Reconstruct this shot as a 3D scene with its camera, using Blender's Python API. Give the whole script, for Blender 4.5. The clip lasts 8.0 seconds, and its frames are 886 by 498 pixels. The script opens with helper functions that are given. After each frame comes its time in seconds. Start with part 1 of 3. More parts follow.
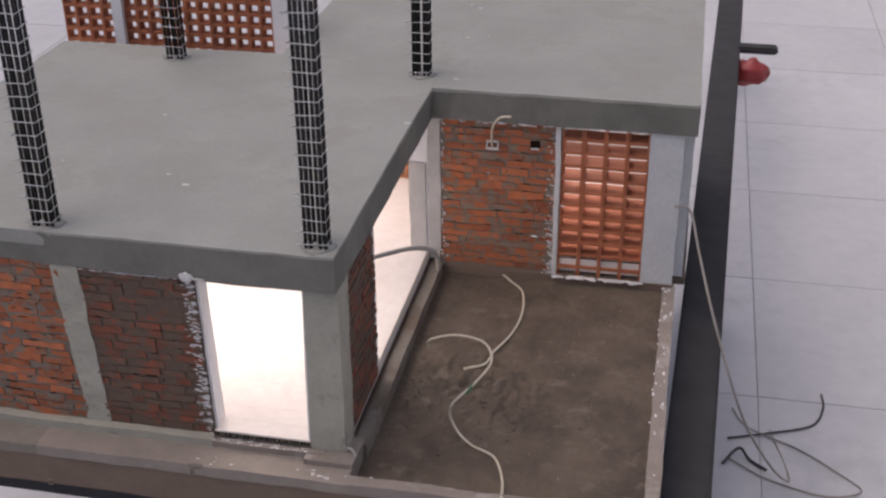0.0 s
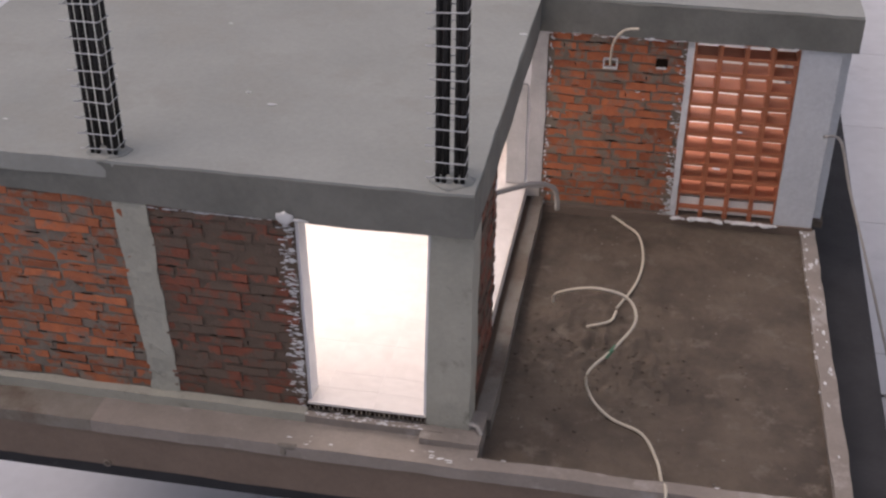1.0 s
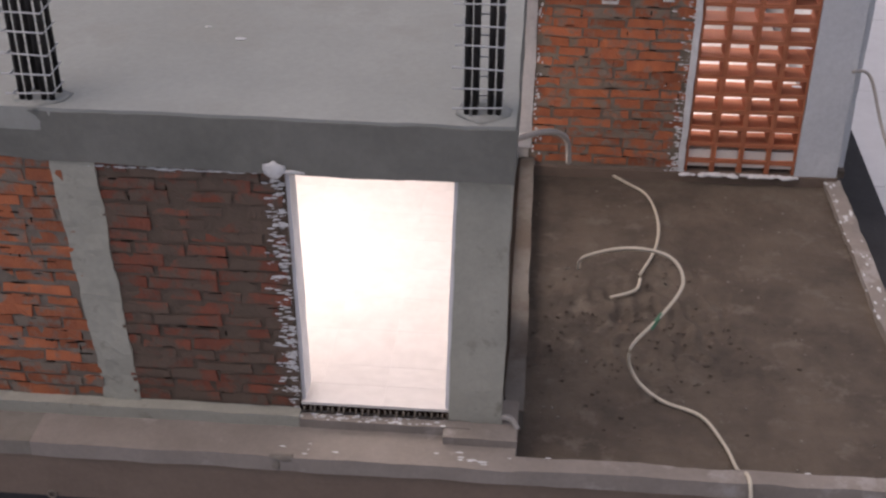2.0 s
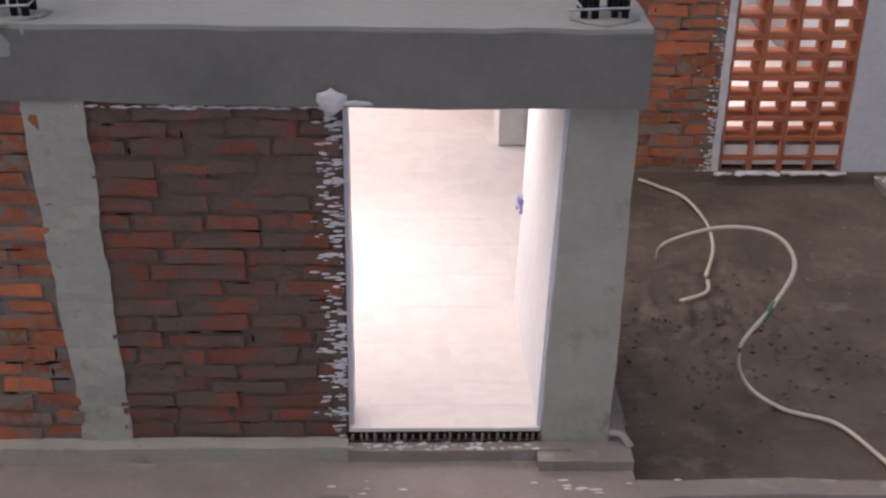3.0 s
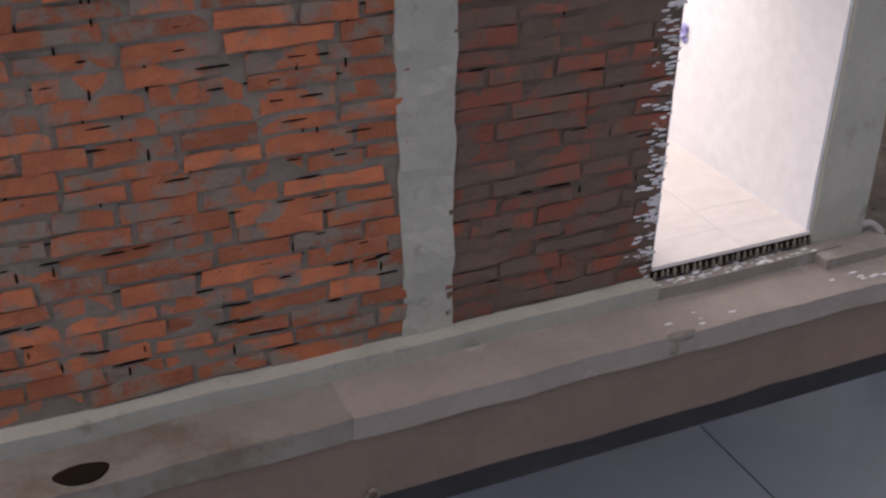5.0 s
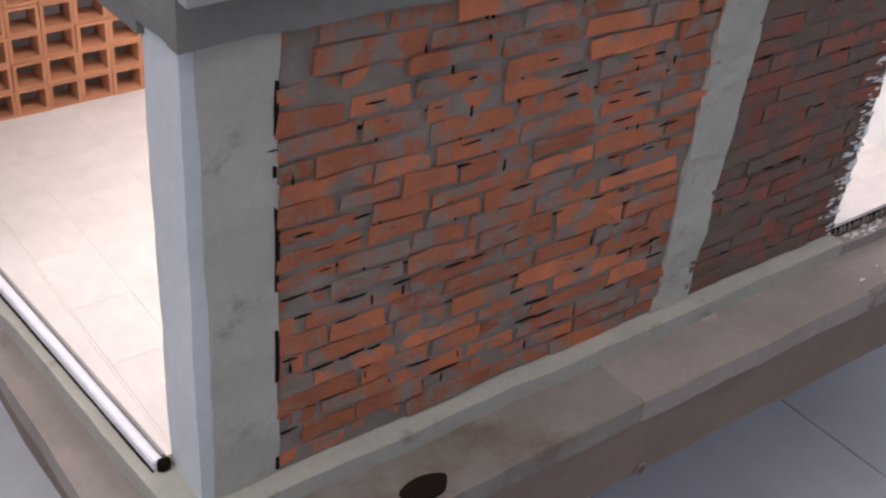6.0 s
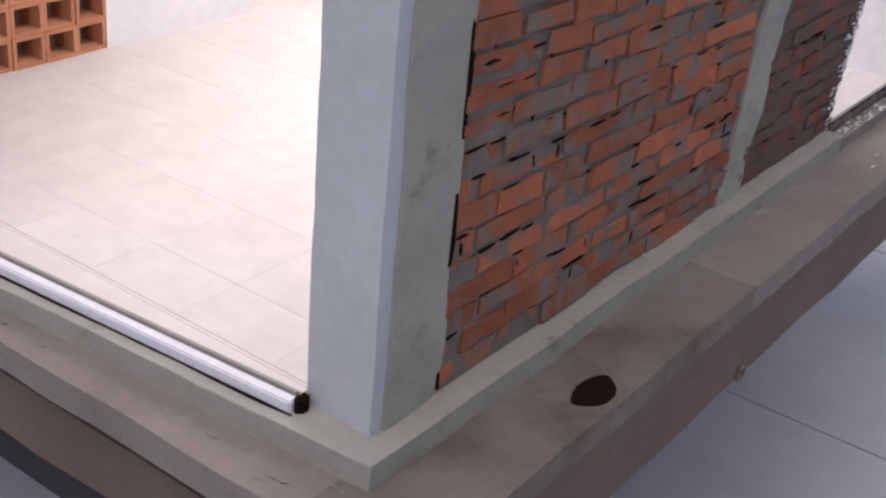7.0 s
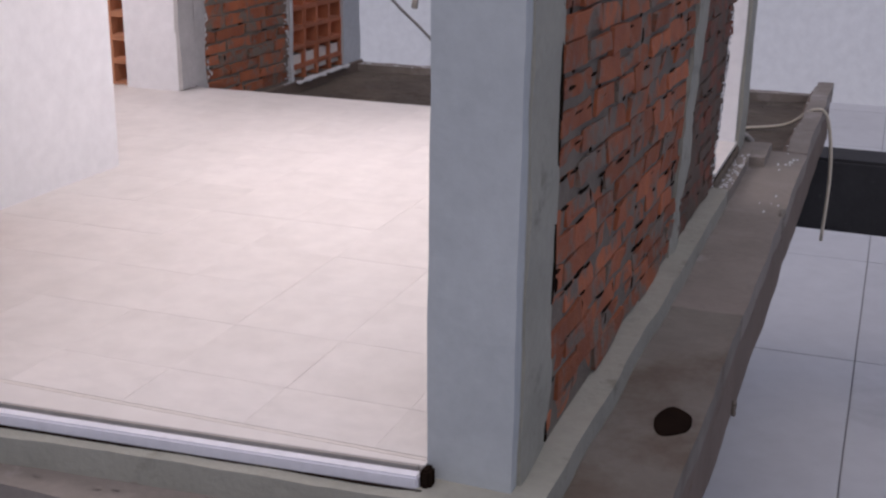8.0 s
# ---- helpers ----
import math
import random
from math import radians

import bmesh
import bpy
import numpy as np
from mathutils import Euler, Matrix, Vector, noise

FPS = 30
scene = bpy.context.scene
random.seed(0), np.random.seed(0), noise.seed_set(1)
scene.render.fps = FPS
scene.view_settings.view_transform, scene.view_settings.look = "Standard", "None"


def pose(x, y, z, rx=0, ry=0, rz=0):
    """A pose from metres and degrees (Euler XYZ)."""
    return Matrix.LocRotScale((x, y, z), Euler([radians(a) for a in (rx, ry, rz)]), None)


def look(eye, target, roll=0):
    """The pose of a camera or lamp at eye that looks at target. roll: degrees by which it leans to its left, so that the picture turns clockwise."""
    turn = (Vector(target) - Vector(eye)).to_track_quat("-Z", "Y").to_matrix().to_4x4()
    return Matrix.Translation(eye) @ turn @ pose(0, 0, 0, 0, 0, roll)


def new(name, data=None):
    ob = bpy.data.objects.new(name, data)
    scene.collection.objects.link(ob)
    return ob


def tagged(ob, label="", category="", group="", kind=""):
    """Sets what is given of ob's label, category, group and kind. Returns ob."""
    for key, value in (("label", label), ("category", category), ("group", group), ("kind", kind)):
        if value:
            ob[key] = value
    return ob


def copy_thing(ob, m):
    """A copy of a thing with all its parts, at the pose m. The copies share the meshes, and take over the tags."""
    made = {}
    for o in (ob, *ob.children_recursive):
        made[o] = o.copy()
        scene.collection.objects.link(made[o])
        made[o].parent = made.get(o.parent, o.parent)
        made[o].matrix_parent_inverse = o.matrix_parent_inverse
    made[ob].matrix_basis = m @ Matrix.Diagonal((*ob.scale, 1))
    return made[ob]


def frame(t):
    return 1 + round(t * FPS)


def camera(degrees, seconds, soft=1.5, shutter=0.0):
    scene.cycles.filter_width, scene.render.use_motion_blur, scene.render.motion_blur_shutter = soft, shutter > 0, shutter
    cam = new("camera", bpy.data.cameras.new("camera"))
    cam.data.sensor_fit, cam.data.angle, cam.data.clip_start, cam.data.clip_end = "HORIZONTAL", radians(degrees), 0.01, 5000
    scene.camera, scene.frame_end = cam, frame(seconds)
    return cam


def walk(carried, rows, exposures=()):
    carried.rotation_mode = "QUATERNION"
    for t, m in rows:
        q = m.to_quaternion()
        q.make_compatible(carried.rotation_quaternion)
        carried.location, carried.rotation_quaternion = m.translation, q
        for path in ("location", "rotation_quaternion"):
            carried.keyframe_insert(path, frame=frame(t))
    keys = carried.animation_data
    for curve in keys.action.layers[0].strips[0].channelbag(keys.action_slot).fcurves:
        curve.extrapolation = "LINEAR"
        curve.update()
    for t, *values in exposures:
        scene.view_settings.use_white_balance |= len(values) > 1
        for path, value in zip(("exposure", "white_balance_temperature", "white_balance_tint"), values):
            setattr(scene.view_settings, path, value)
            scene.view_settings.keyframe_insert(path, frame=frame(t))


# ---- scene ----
S = 0.11  # the model house: drawn at house size, built at this scale

cam = camera(40.0, 8.0, soft=2.4)
PATH = [
    (0, (4.387, -12.398, 10.022), (4.031, -10.679, 9.063), -0.5),
    (0.5, (3.372, -11.535, 9.498), (3.089, -9.823, 8.504), 0.9),
    (1, (2.039, -10.315, 8.6), (1.735, -8.636, 7.556), 0.4),
    (1.5, (1.133, -9.304, 7.506), (0.922, -7.609, 6.465), -0.3),
    (1.7, (0.898, -9.141, 7.332), (0.722, -7.443, 6.29), -0.2),
    (2.8, (-0.525, -7.295, 5.238), (-0.514, -5.507, 4.341), 1.6),
    (3, (-1.022, -7.17, 4.851), (-0.947, -5.369, 3.984), 1.1),
    (3.5, (-2.12, -7.019, 4.397), (-1.796, -5.24, 3.543), 1.4),
    (4, (-3.666, -6.479, 4.041), (-3.125, -4.772, 3.15), 2.3),
    (4.2, (-4.079, -6.271, 4.083), (-3.493, -4.604, 3.146), 2.7),
    (5.3, (-6.631, -5.927, 4.288), (-5.865, -4.373, 3.29), -1.2),
    (5.5, (-7.469, -5.209, 4.466), (-6.566, -3.761, 3.423), 1.8),
    (6, (-8.326, -4.145, 4.616), (-7.286, -2.853, 3.499), 4.9),
    (6.5, (-9.125, -3.189, 3.811), (-7.898, -2.012, 2.758), 6.7),
    (7, (-9.656, -2.479, 2.916), (-8.19, -1.472, 2.001), 5.5),
    (7.5, (-10.084, -1.888, 2.465), (-8.415, -1.064, 1.732), 3.1),
    (8, (-10.463, -1.182, 2.251), (-8.675, -0.523, 1.645), 0.7),
]
walk(cam, [(t, look(Vector(eye) * S, Vector(eye) * S + (Vector(target) - Vector(eye)), roll)) for t, eye, target, roll in PATH],
     exposures=[(0.0, 0.03, 6800, 20), (1.0, 0.0, 6800, 20), (1.5, -0.03, 6750, 20), (3.0, -0.14, 6600, 22), (4.0, -0.38, 6450, 23), (4.5, -0.3, 6450, 21), (5.5, 0.06, 6500, 17), (6.5, 0.02, 6300, 19), (7.2, -0.3, 6200, 20), (8.0, -0.7, 6100, 21)])

# ---- light ----
SUN_EL, SUN_AZ = 67.0, 256.0
world = bpy.data.worlds.new("overcast_sky")
scene.world = world
world.use_nodes = True
wn = world.node_tree
sky = wn.nodes.new("ShaderNodeTexSky")
sky.sky_type = "NISHITA"
sky.sun_disc = False
sky.sun_elevation, sky.sun_rotation = radians(SUN_EL), radians(SUN_AZ)
sky.dust_density = 4.0
wn.links.new(sky.outputs[0], wn.nodes["Background"].inputs[0])
wn.nodes["Background"].inputs[1].default_value = 0.12
sun_data = bpy.data.lights.new("sun", "SUN")
sun_data.energy, sun_data.angle, sun_data.color = 1.1, radians(80), (1.0, 0.97, 0.93)
sun = new("sun", sun_data)
sun.matrix_world = look((0, 0, 0), (-math.sin(radians(SUN_AZ)) * math.cos(radians(SUN_EL)), -math.cos(radians(SUN_AZ)) * math.cos(radians(SUN_EL)), -math.sin(radians(SUN_EL))))


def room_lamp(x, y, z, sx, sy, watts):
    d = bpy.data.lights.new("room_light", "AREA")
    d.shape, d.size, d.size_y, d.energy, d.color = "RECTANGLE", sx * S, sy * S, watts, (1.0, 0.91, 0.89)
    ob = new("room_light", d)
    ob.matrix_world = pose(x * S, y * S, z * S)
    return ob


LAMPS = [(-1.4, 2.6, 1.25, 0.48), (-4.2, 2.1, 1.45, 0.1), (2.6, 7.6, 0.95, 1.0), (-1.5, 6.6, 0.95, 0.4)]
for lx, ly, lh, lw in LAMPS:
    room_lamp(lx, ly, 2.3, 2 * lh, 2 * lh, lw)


# ---- materials ----
def shade(name, base, other, size=0.5, rough=0.85, bump=0.3, grain=0.05, spots=None, spot_size=0.25, spot_at=0.62, metal=0.0,
          vary=0.0, mid=0.5, wide=0.25, gloss=0.5):
    """Two-tone procedural surface: broad stains between base and other, fine grain bump, optional spots of a third colour. Sizes in house metres."""
    m = bpy.data.materials.new(name)
    m.use_nodes = True
    nt = m.node_tree
    N, L = nt.nodes, nt.links
    bsdf = N["Principled BSDF"]
    co = N.new("ShaderNodeTexCoord")
    src = co.outputs["Object"]
    if vary:
        info = N.new("ShaderNodeObjectInfo")
        add = N.new("ShaderNodeVectorMath")
        add.operation = "ADD"
        comb = N.new("ShaderNodeCombineXYZ")
        mul = N.new("ShaderNodeMath")
        mul.operation = "MULTIPLY"
        mul.inputs[1].default_value = 9.0
        L.new(info.outputs["Random"], mul.inputs[0])
        L.new(mul.outputs[0], comb.inputs[0])
        L.new(mul.outputs[0], comb.inputs[2])
        L.new(co.outputs["Object"], add.inputs[0])
        L.new(comb.outputs[0], add.inputs[1])
        src = add.outputs[0]

    def noise_tex(scale, detail, rough_=0.6):
        n = N.new("ShaderNodeTexNoise")
        n.inputs["Scale"].default_value = scale
        n.inputs["Detail"].default_value = detail
        n.inputs["Roughness"].default_value = rough_
        L.new(src, n.inputs["Vector"])
        return n

    def ramp(sock, a, b):
        r = N.new("ShaderNodeMapRange")
        r.inputs["From Min"].default_value, r.inputs["From Max"].default_value = a, b
        L.new(sock, r.inputs["Value"])
        return r.outputs["Result"]

    def mix(fac, a, b):
        x = N.new("ShaderNodeMix")
        x.data_type = "RGBA"
        if hasattr(fac, "links"):
            L.new(fac, x.inputs[0])
        else:
            x.inputs[0].default_value = fac
        for sock, v in ((x.inputs[6], a), (x.inputs[7], b)):
            if hasattr(v, "links"):
                L.new(v, sock)
            else:
                sock.default_value = (*v, 1)
        return x.outputs[2]

    broad = noise_tex(1.0 / (size * S), 5)
    fine = noise_tex(1.0 / (grain * S), 4)
    col = mix(ramp(broad.outputs[0], mid - wide, mid + wide), base, other)
    if vary:
        hsv = N.new("ShaderNodeHueSaturation")
        sat = N.new("ShaderNodeMapRange")
        sat.inputs["To Min"].default_value, sat.inputs["To Max"].default_value = 1 - vary, 1 + vary
        L.new(info.outputs["Random"], sat.inputs["Value"])
        L.new(sat.outputs["Result"], hsv.inputs["Value"])
        L.new(col, hsv.inputs["Color"])
        col = hsv.outputs["Color"]
    if spots:
        sp = noise_tex(1.0 / (spot_size * S), 6, 0.65)
        col = mix(ramp(sp.outputs[0], spot_at - 0.04, spot_at + 0.06), col, spots)
    dark = N.new("ShaderNodeMix")
    dark.data_type, dark.blend_type = "RGBA", "MULTIPLY"
    L.new(ramp(fine.outputs[0], 0.2, 0.8), dark.inputs[0])
    L.new(col, dark.inputs[6])
    dark.inputs[7].default_value = (0.86, 0.86, 0.86, 1)
    L.new(dark.outputs[2], bsdf.inputs["Base Color"])
    bsdf.inputs["Roughness"].default_value = rough
    bsdf.inputs["Metallic"].default_value = metal
    bsdf.inputs["Specular IOR Level"].default_value = gloss
    if bump:
        b = N.new("ShaderNodeBump")
        b.inputs["Strength"].default_value = bump
        b.inputs["Distance"].default_value = 0.02 * S
        addh = N.new("ShaderNodeMath")
        addh.operation = "ADD"
        L.new(broad.outputs[0], addh.inputs[0])
        L.new(fine.outputs[0], addh.inputs[1])
        L.new(addh.outputs[0], b.inputs["Height"])
        L.new(b.outputs[0], bsdf.inputs["Normal"])
    return m


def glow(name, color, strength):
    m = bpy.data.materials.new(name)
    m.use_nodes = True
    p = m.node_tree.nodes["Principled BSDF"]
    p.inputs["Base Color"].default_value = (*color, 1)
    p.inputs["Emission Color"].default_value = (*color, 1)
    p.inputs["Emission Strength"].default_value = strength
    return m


M_CEMENT = shade("roof_cement", (0.25, 0.26, 0.24), (0.32, 0.33, 0.305), size=1.6, bump=0.3, grain=0.06, spots=(0.27, 0.275, 0.25), spot_size=1.1, spot_at=0.56)
# edge beams, set darker than the roof cement
M_BEAM = shade("dark_cement", (0.115, 0.116, 0.102), (0.195, 0.195, 0.172), size=0.8, bump=0.4, grain=0.06)
M_COLUMN = shade("column_concrete", (0.315, 0.31, 0.258), (0.385, 0.378, 0.32), size=0.5, bump=0.4, grain=0.05, spots=(0.24, 0.235, 0.19), spot_size=0.3)
M_LEDGE = shade("ledge_concrete", (0.225, 0.205, 0.175), (0.135, 0.115, 0.092), size=0.7, bump=0.4, grain=0.05, spots=(0.13, 0.102, 0.077), spot_size=1.3, spot_at=0.5)
M_WASH = shade("cement_wash", (0.28, 0.245, 0.215), (0.19, 0.163, 0.138), size=0.7, bump=0.35, grain=0.05, spots=(0.33, 0.3, 0.275), spot_size=0.6, spot_at=0.6)
M_FACE = shade("brown_plaster", (0.18, 0.132, 0.1), (0.125, 0.09, 0.068), size=0.9, bump=0.3, grain=0.05)
M_MUD = shade("rough_mortar_floor", (0.125, 0.097, 0.07), (0.06, 0.046, 0.034), wide=0.17, size=0.8, bump=1.0, grain=0.08, spots=(0.13, 0.106, 0.08), spot_size=0.35, spot_at=0.6)
M_MORTAR = shade("mortar", (0.23, 0.195, 0.155), (0.13, 0.105, 0.082), size=0.3, bump=0.8, grain=0.04)
M_BRICK = shade("orange_brick", (0.44, 0.135, 0.05), (0.29, 0.09, 0.045), size=0.22, bump=0.8, grain=0.03, spots=(0.2, 0.16, 0.125), spot_size=0.3, spot_at=0.53, vary=0.3)
M_SMEAR = shade("smeared_brick", (0.25, 0.07, 0.036), (0.165, 0.056, 0.035), size=0.3, bump=0.7, grain=0.03, spots=(0.12, 0.083, 0.06), spot_size=0.45, spot_at=0.47, vary=0.2)
M_MORTAR_DARK = shade("brown_mortar", (0.13, 0.093, 0.066), (0.084, 0.06, 0.043), size=0.3, bump=0.8, grain=0.04)
M_CLAY = shade("clay_lattice", (0.46, 0.165, 0.08), (0.38, 0.12, 0.055), size=0.3, bump=0.25, grain=0.03, vary=0.12)
M_CLAY_PALE = shade("pale_clay_lattice", (0.5, 0.23, 0.12), (0.42, 0.18, 0.09), size=0.3, bump=0.25, grain=0.03, vary=0.1)
M_WHITE = shade("white_plaster", (0.78, 0.78, 0.79), (0.72, 0.72, 0.73), size=1.4, bump=0.08, grain=0.12)
M_GREYWHITE = shade("grey_plaster", (0.55, 0.57, 0.58), (0.47, 0.49, 0.5), size=0.4, bump=0.3, grain=0.05)
M_SKIM = shade("grey_white_skim", (0.53, 0.56, 0.56), (0.47, 0.5, 0.5), size=0.7, bump=0.15, grain=0.08)
M_PATCH = shade("plaster_patch", (0.38, 0.37, 0.36), (0.5, 0.49, 0.48), size=0.3, bump=0.4, grain=0.04)
M_TILE = shade("cream_tile", (0.72, 0.68, 0.645), (0.67, 0.63, 0.59), size=0.8, rough=0.6, bump=0.0, grain=0.3, vary=0.012, gloss=0.12)
M_GROUT = shade("tile_grout", (0.72, 0.67, 0.61), (0.66, 0.61, 0.55), size=0.3, bump=0.2)
M_FLOORTILE = shade("grey_floor_tile", (0.5, 0.51, 0.53), (0.44, 0.45, 0.475), size=3.0, rough=0.38, bump=0.04, grain=0.4, spots=(0.38, 0.39, 0.41), spot_size=4.0, spot_at=0.66, vary=0.04)
M_FLOORJOINT = shade("floor_joint", (0.27, 0.27, 0.28), (0.33, 0.33, 0.34), size=0.4, bump=0.2)
M_HALL = shade("hall_wall_paint", (0.9, 0.91, 0.9), (0.86, 0.875, 0.87), size=6.0, bump=0.05, grain=0.3)
M_STEEL = shade("black_steel", (0.028, 0.028, 0.03), (0.045, 0.045, 0.048), size=0.6, rough=0.75, gloss=0.25, bump=0.3, grain=0.06, spots=(0.1, 0.1, 0.1), spot_size=0.25, spot_at=0.7)
M_REBAR = shade("black_rebar", (0.012, 0.012, 0.013), (0.025, 0.023, 0.022), size=0.1, rough=0.5, bump=0.2, grain=0.03, metal=0.4)
M_TIE = shade("tie_wire", (0.45, 0.46, 0.46), (0.36, 0.37, 0.37), size=0.2, rough=0.45, bump=0.0, metal=0.3)
M_CORD = shade("cream_cord", (0.62, 0.56, 0.45), (0.5, 0.45, 0.36), size=0.2, rough=0.7, bump=0.3, grain=0.02)
M_GREYCORD = shade("grey_hose", (0.33, 0.31, 0.28), (0.26, 0.24, 0.22), size=0.2, rough=0.6, bump=0.2)
M_BLACKCORD = shade("black_cable", (0.025, 0.025, 0.027), (0.04, 0.04, 0.04), size=0.2, rough=0.5, bump=0.0)
M_ALU = shade("aluminium_rail", (0.82, 0.81, 0.85), (0.72, 0.71, 0.75), size=0.3, rough=0.6, bump=0.1)
M_LIME = shade("white_mortar_scraps", (0.68, 0.68, 0.68), (0.5, 0.5, 0.49), size=0.15, bump=0.5, grain=0.03)
# near-black: real black parts, and painted shade in holes and joints
M_DARK = shade("black_and_cavity_shade", (0.014, 0.01, 0.008), (0.022, 0.014, 0.01), size=0.2, bump=0.3, rough=1.0, gloss=0.0)
M_PURPLE = shade("blue_ink_scrap", (0.2, 0.18, 0.5), (0.5, 0.5, 0.72), size=0.06, bump=0.0)
M_RED = shade("red_plastic", (0.3, 0.03, 0.03), (0.22, 0.02, 0.02), size=0.3, rough=0.4, bump=0.0)
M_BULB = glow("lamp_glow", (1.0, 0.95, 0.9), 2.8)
M_GREEN = shade("green_tape", (0.08, 0.2, 0.12), (0.06, 0.15, 0.09), size=0.1, bump=0.1)


# ---- mesh helpers, in house metres ----
def part(name, bm, material, parent=None, label="", smooth=False):
    for v in bm.verts:
        v.co *= S
    me = bpy.data.meshes.new(name)
    bm.to_mesh(me)
    bm.free()
    me.materials.append(material)
    if smooth:
        for p in me.polygons:
            p.use_smooth = True
    ob = new(name, me)
    if parent:
        ob.parent = parent
    if label:
        ob["label"] = label
    return ob


def thing(name, label, category, group="", kind=""):
    return tagged(new(name), label, category, group, kind)


def box(x0, x1, y0, y1, z0, z1, bev=0.0, bm=None):
    bm = bm or bmesh.new()
    r = bmesh.ops.create_cube(bm, size=1.0)
    for v in r["verts"]:
        v.co = Vector(((x0 + x1) / 2 + v.co.x * (x1 - x0), (y0 + y1) / 2 + v.co.y * (y1 - y0), (z0 + z1) / 2 + v.co.z * (z1 - z0)))
    if bev:
        es = list({e for v in r["verts"] for e in v.link_edges})
        bmesh.ops.bevel(bm, geom=es, offset=bev, segments=2, affect="EDGES")
    return bm


def rough_box(x0, x1, y0, y1, z0, z1, step=0.12, amp=0.02, grainy=2.2, seed=0.0):
    """A box cut into a grid whose surface wanders a little, for cast concrete and hand-laid plaster."""
    bm = bmesh.new()
    lo, hi = (x0, y0, z0), (x1, y1, z1)
    n = [max(1, min(60, round((hi[k] - lo[k]) / step))) for k in range(3)]
    made = {}

    def vert(i, j, k):
        key = (i, j, k)
        if key not in made:
            p = Vector((lo[0] + (hi[0] - lo[0]) * i / n[0], lo[1] + (hi[1] - lo[1]) * j / n[1], lo[2] + (hi[2] - lo[2]) * k / n[2]))
            q = p * grainy + Vector((seed, seed * 0.7, 0))
            made[key] = bm.verts.new(p + amp * (noise.noise_vector(q) + 0.5 * noise.noise_vector(q * 3.1)))
        return made[key]

    for a, b, c in ((0, 1, 2), (1, 2, 0), (2, 0, 1)):
        for side in (0, n[c]):
            for i in range(n[a]):
                for j in range(n[b]):
                    quad = []
                    for di, dj in ((0, 0), (1, 0), (1, 1), (0, 1)):
                        idx = [0, 0, 0]
                        idx[a], idx[b], idx[c] = i + di, j + dj, side
                        quad.append(vert(*idx))
                    bm.faces.new(quad if side else quad[::-1])
    return bm


def tube(points, radius, sides=6, bm=None, closed=False):
    """A round bar along a smooth line through the points."""
    bm = bm or bmesh.new()
    pts = [Vector(p) for p in points]
    n = len(pts)
    rings = []
    for i, p in enumerate(pts):
        a = pts[(i - 1) % n] if closed or i else pts[i]
        b = pts[(i + 1) % n] if closed or i < n - 1 else pts[i]
        d = (b - a).normalized()
        u = d.cross(Vector((0, 0, 1)) if abs(d.z) < 0.9 else Vector((1, 0, 0))).normalized()
        w = d.cross(u)
        rings.append([bm.verts.new(p + radius * (math.cos(k * math.tau / sides) * u + math.sin(k * math.tau / sides) * w)) for k in range(sides)])
    for i in range(n if closed else n - 1):
        r0, r1 = rings[i], rings[(i + 1) % n]
        for k in range(sides):
            bm.faces.new((r0[k], r0[(k + 1) % sides], r1[(k + 1) % sides], r1[k]))
    if not closed:
        bm.faces.new(rings[0][::-1])
        bm.faces.new(rings[-1])
    return bm


def glide(points, each=6):
    """More points along a smooth curve through the given ones."""
    p = [Vector(q) for q in points]
    out = []
    for i in range(len(p) - 1):
        a, b, c, d = p[max(i - 1, 0)], p[i], p[i + 1], p[min(i + 2, len(p) - 1)]
        for k in range(each):
            t = k / each
            out.append(0.5 * (2 * b + (c - a) * t + (2 * a - 5 * b + 4 * c - d) * t * t + (3 * b - a - 3 * c + d) * t ** 3))
    return out + [p[-1]]


def blob(c, r, bm, flat=(1, 1, 1), rng=random, cuts=1):
    q = bmesh.ops.create_icosphere(bm, subdivisions=cuts, radius=1.0)
    s = rng.random() * 50
    for v in q["verts"]:
        k = 1 + 0.45 * noise.noise(v.co * 1.7 + Vector((s, s, 0)))
        v.co = Vector(c) + Vector((v.co.x * r * flat[0], v.co.y * r * flat[1], v.co.z * r * flat[2])) * k
    return bm


# ---- the hall: tiled floor and walls ----
FLOOR_Z, PITCH, TX, TY = -4.4, 4.85, 1.65, 8.55
ground = tagged(part("ground", box(-400, 400, -400, 400, FLOOR_Z - 0.5, FLOOR_Z - 0.03), M_FLOORJOINT), "dark grey grout bed under large floor tiles", "floor", kind="structure")
for nm, b in (("wall_east", (27, 28, -40, 50, FLOOR_Z - 0.1, 22)), ("wall_north", (-40, 27, 50, 51, FLOOR_Z - 0.1, 22))):
    tagged(part(nm, box(*b), M_HALL), "pale blue-grey painted hall wall", "wall", kind="structure")

# ---- the model house ----
X0, XC1, XA, XB0, XB1, XO, XCR, XR = -6.45, -6.35, -6.0, -3.2, -2.87, -1.37, -0.01, 0.5
H, TOP, YB = 2.42, 2.92, 5.6
base = thing("model_base", "mortar base of the model house with brown plastered sides", "base", kind="structure")
part("base_body", rough_box(-6.8, 4.6, -0.52, 11.6, -0.86, -0.5, step=0.25, amp=0.012), M_FACE, base)
part("base_front", rough_box(-6.8, 4.6, -0.52, -0.3, -0.55, -0.3, step=0.2, amp=0.012), M_FACE, base)
part("base_core", box(-6.78, 0.6, -0.32, 11.5, -0.55, -0.3), M_FACE, base)
part("base_core", box(0.6, 4.58, 5.55, 11.5, -0.55, -0.3), M_FACE, base)
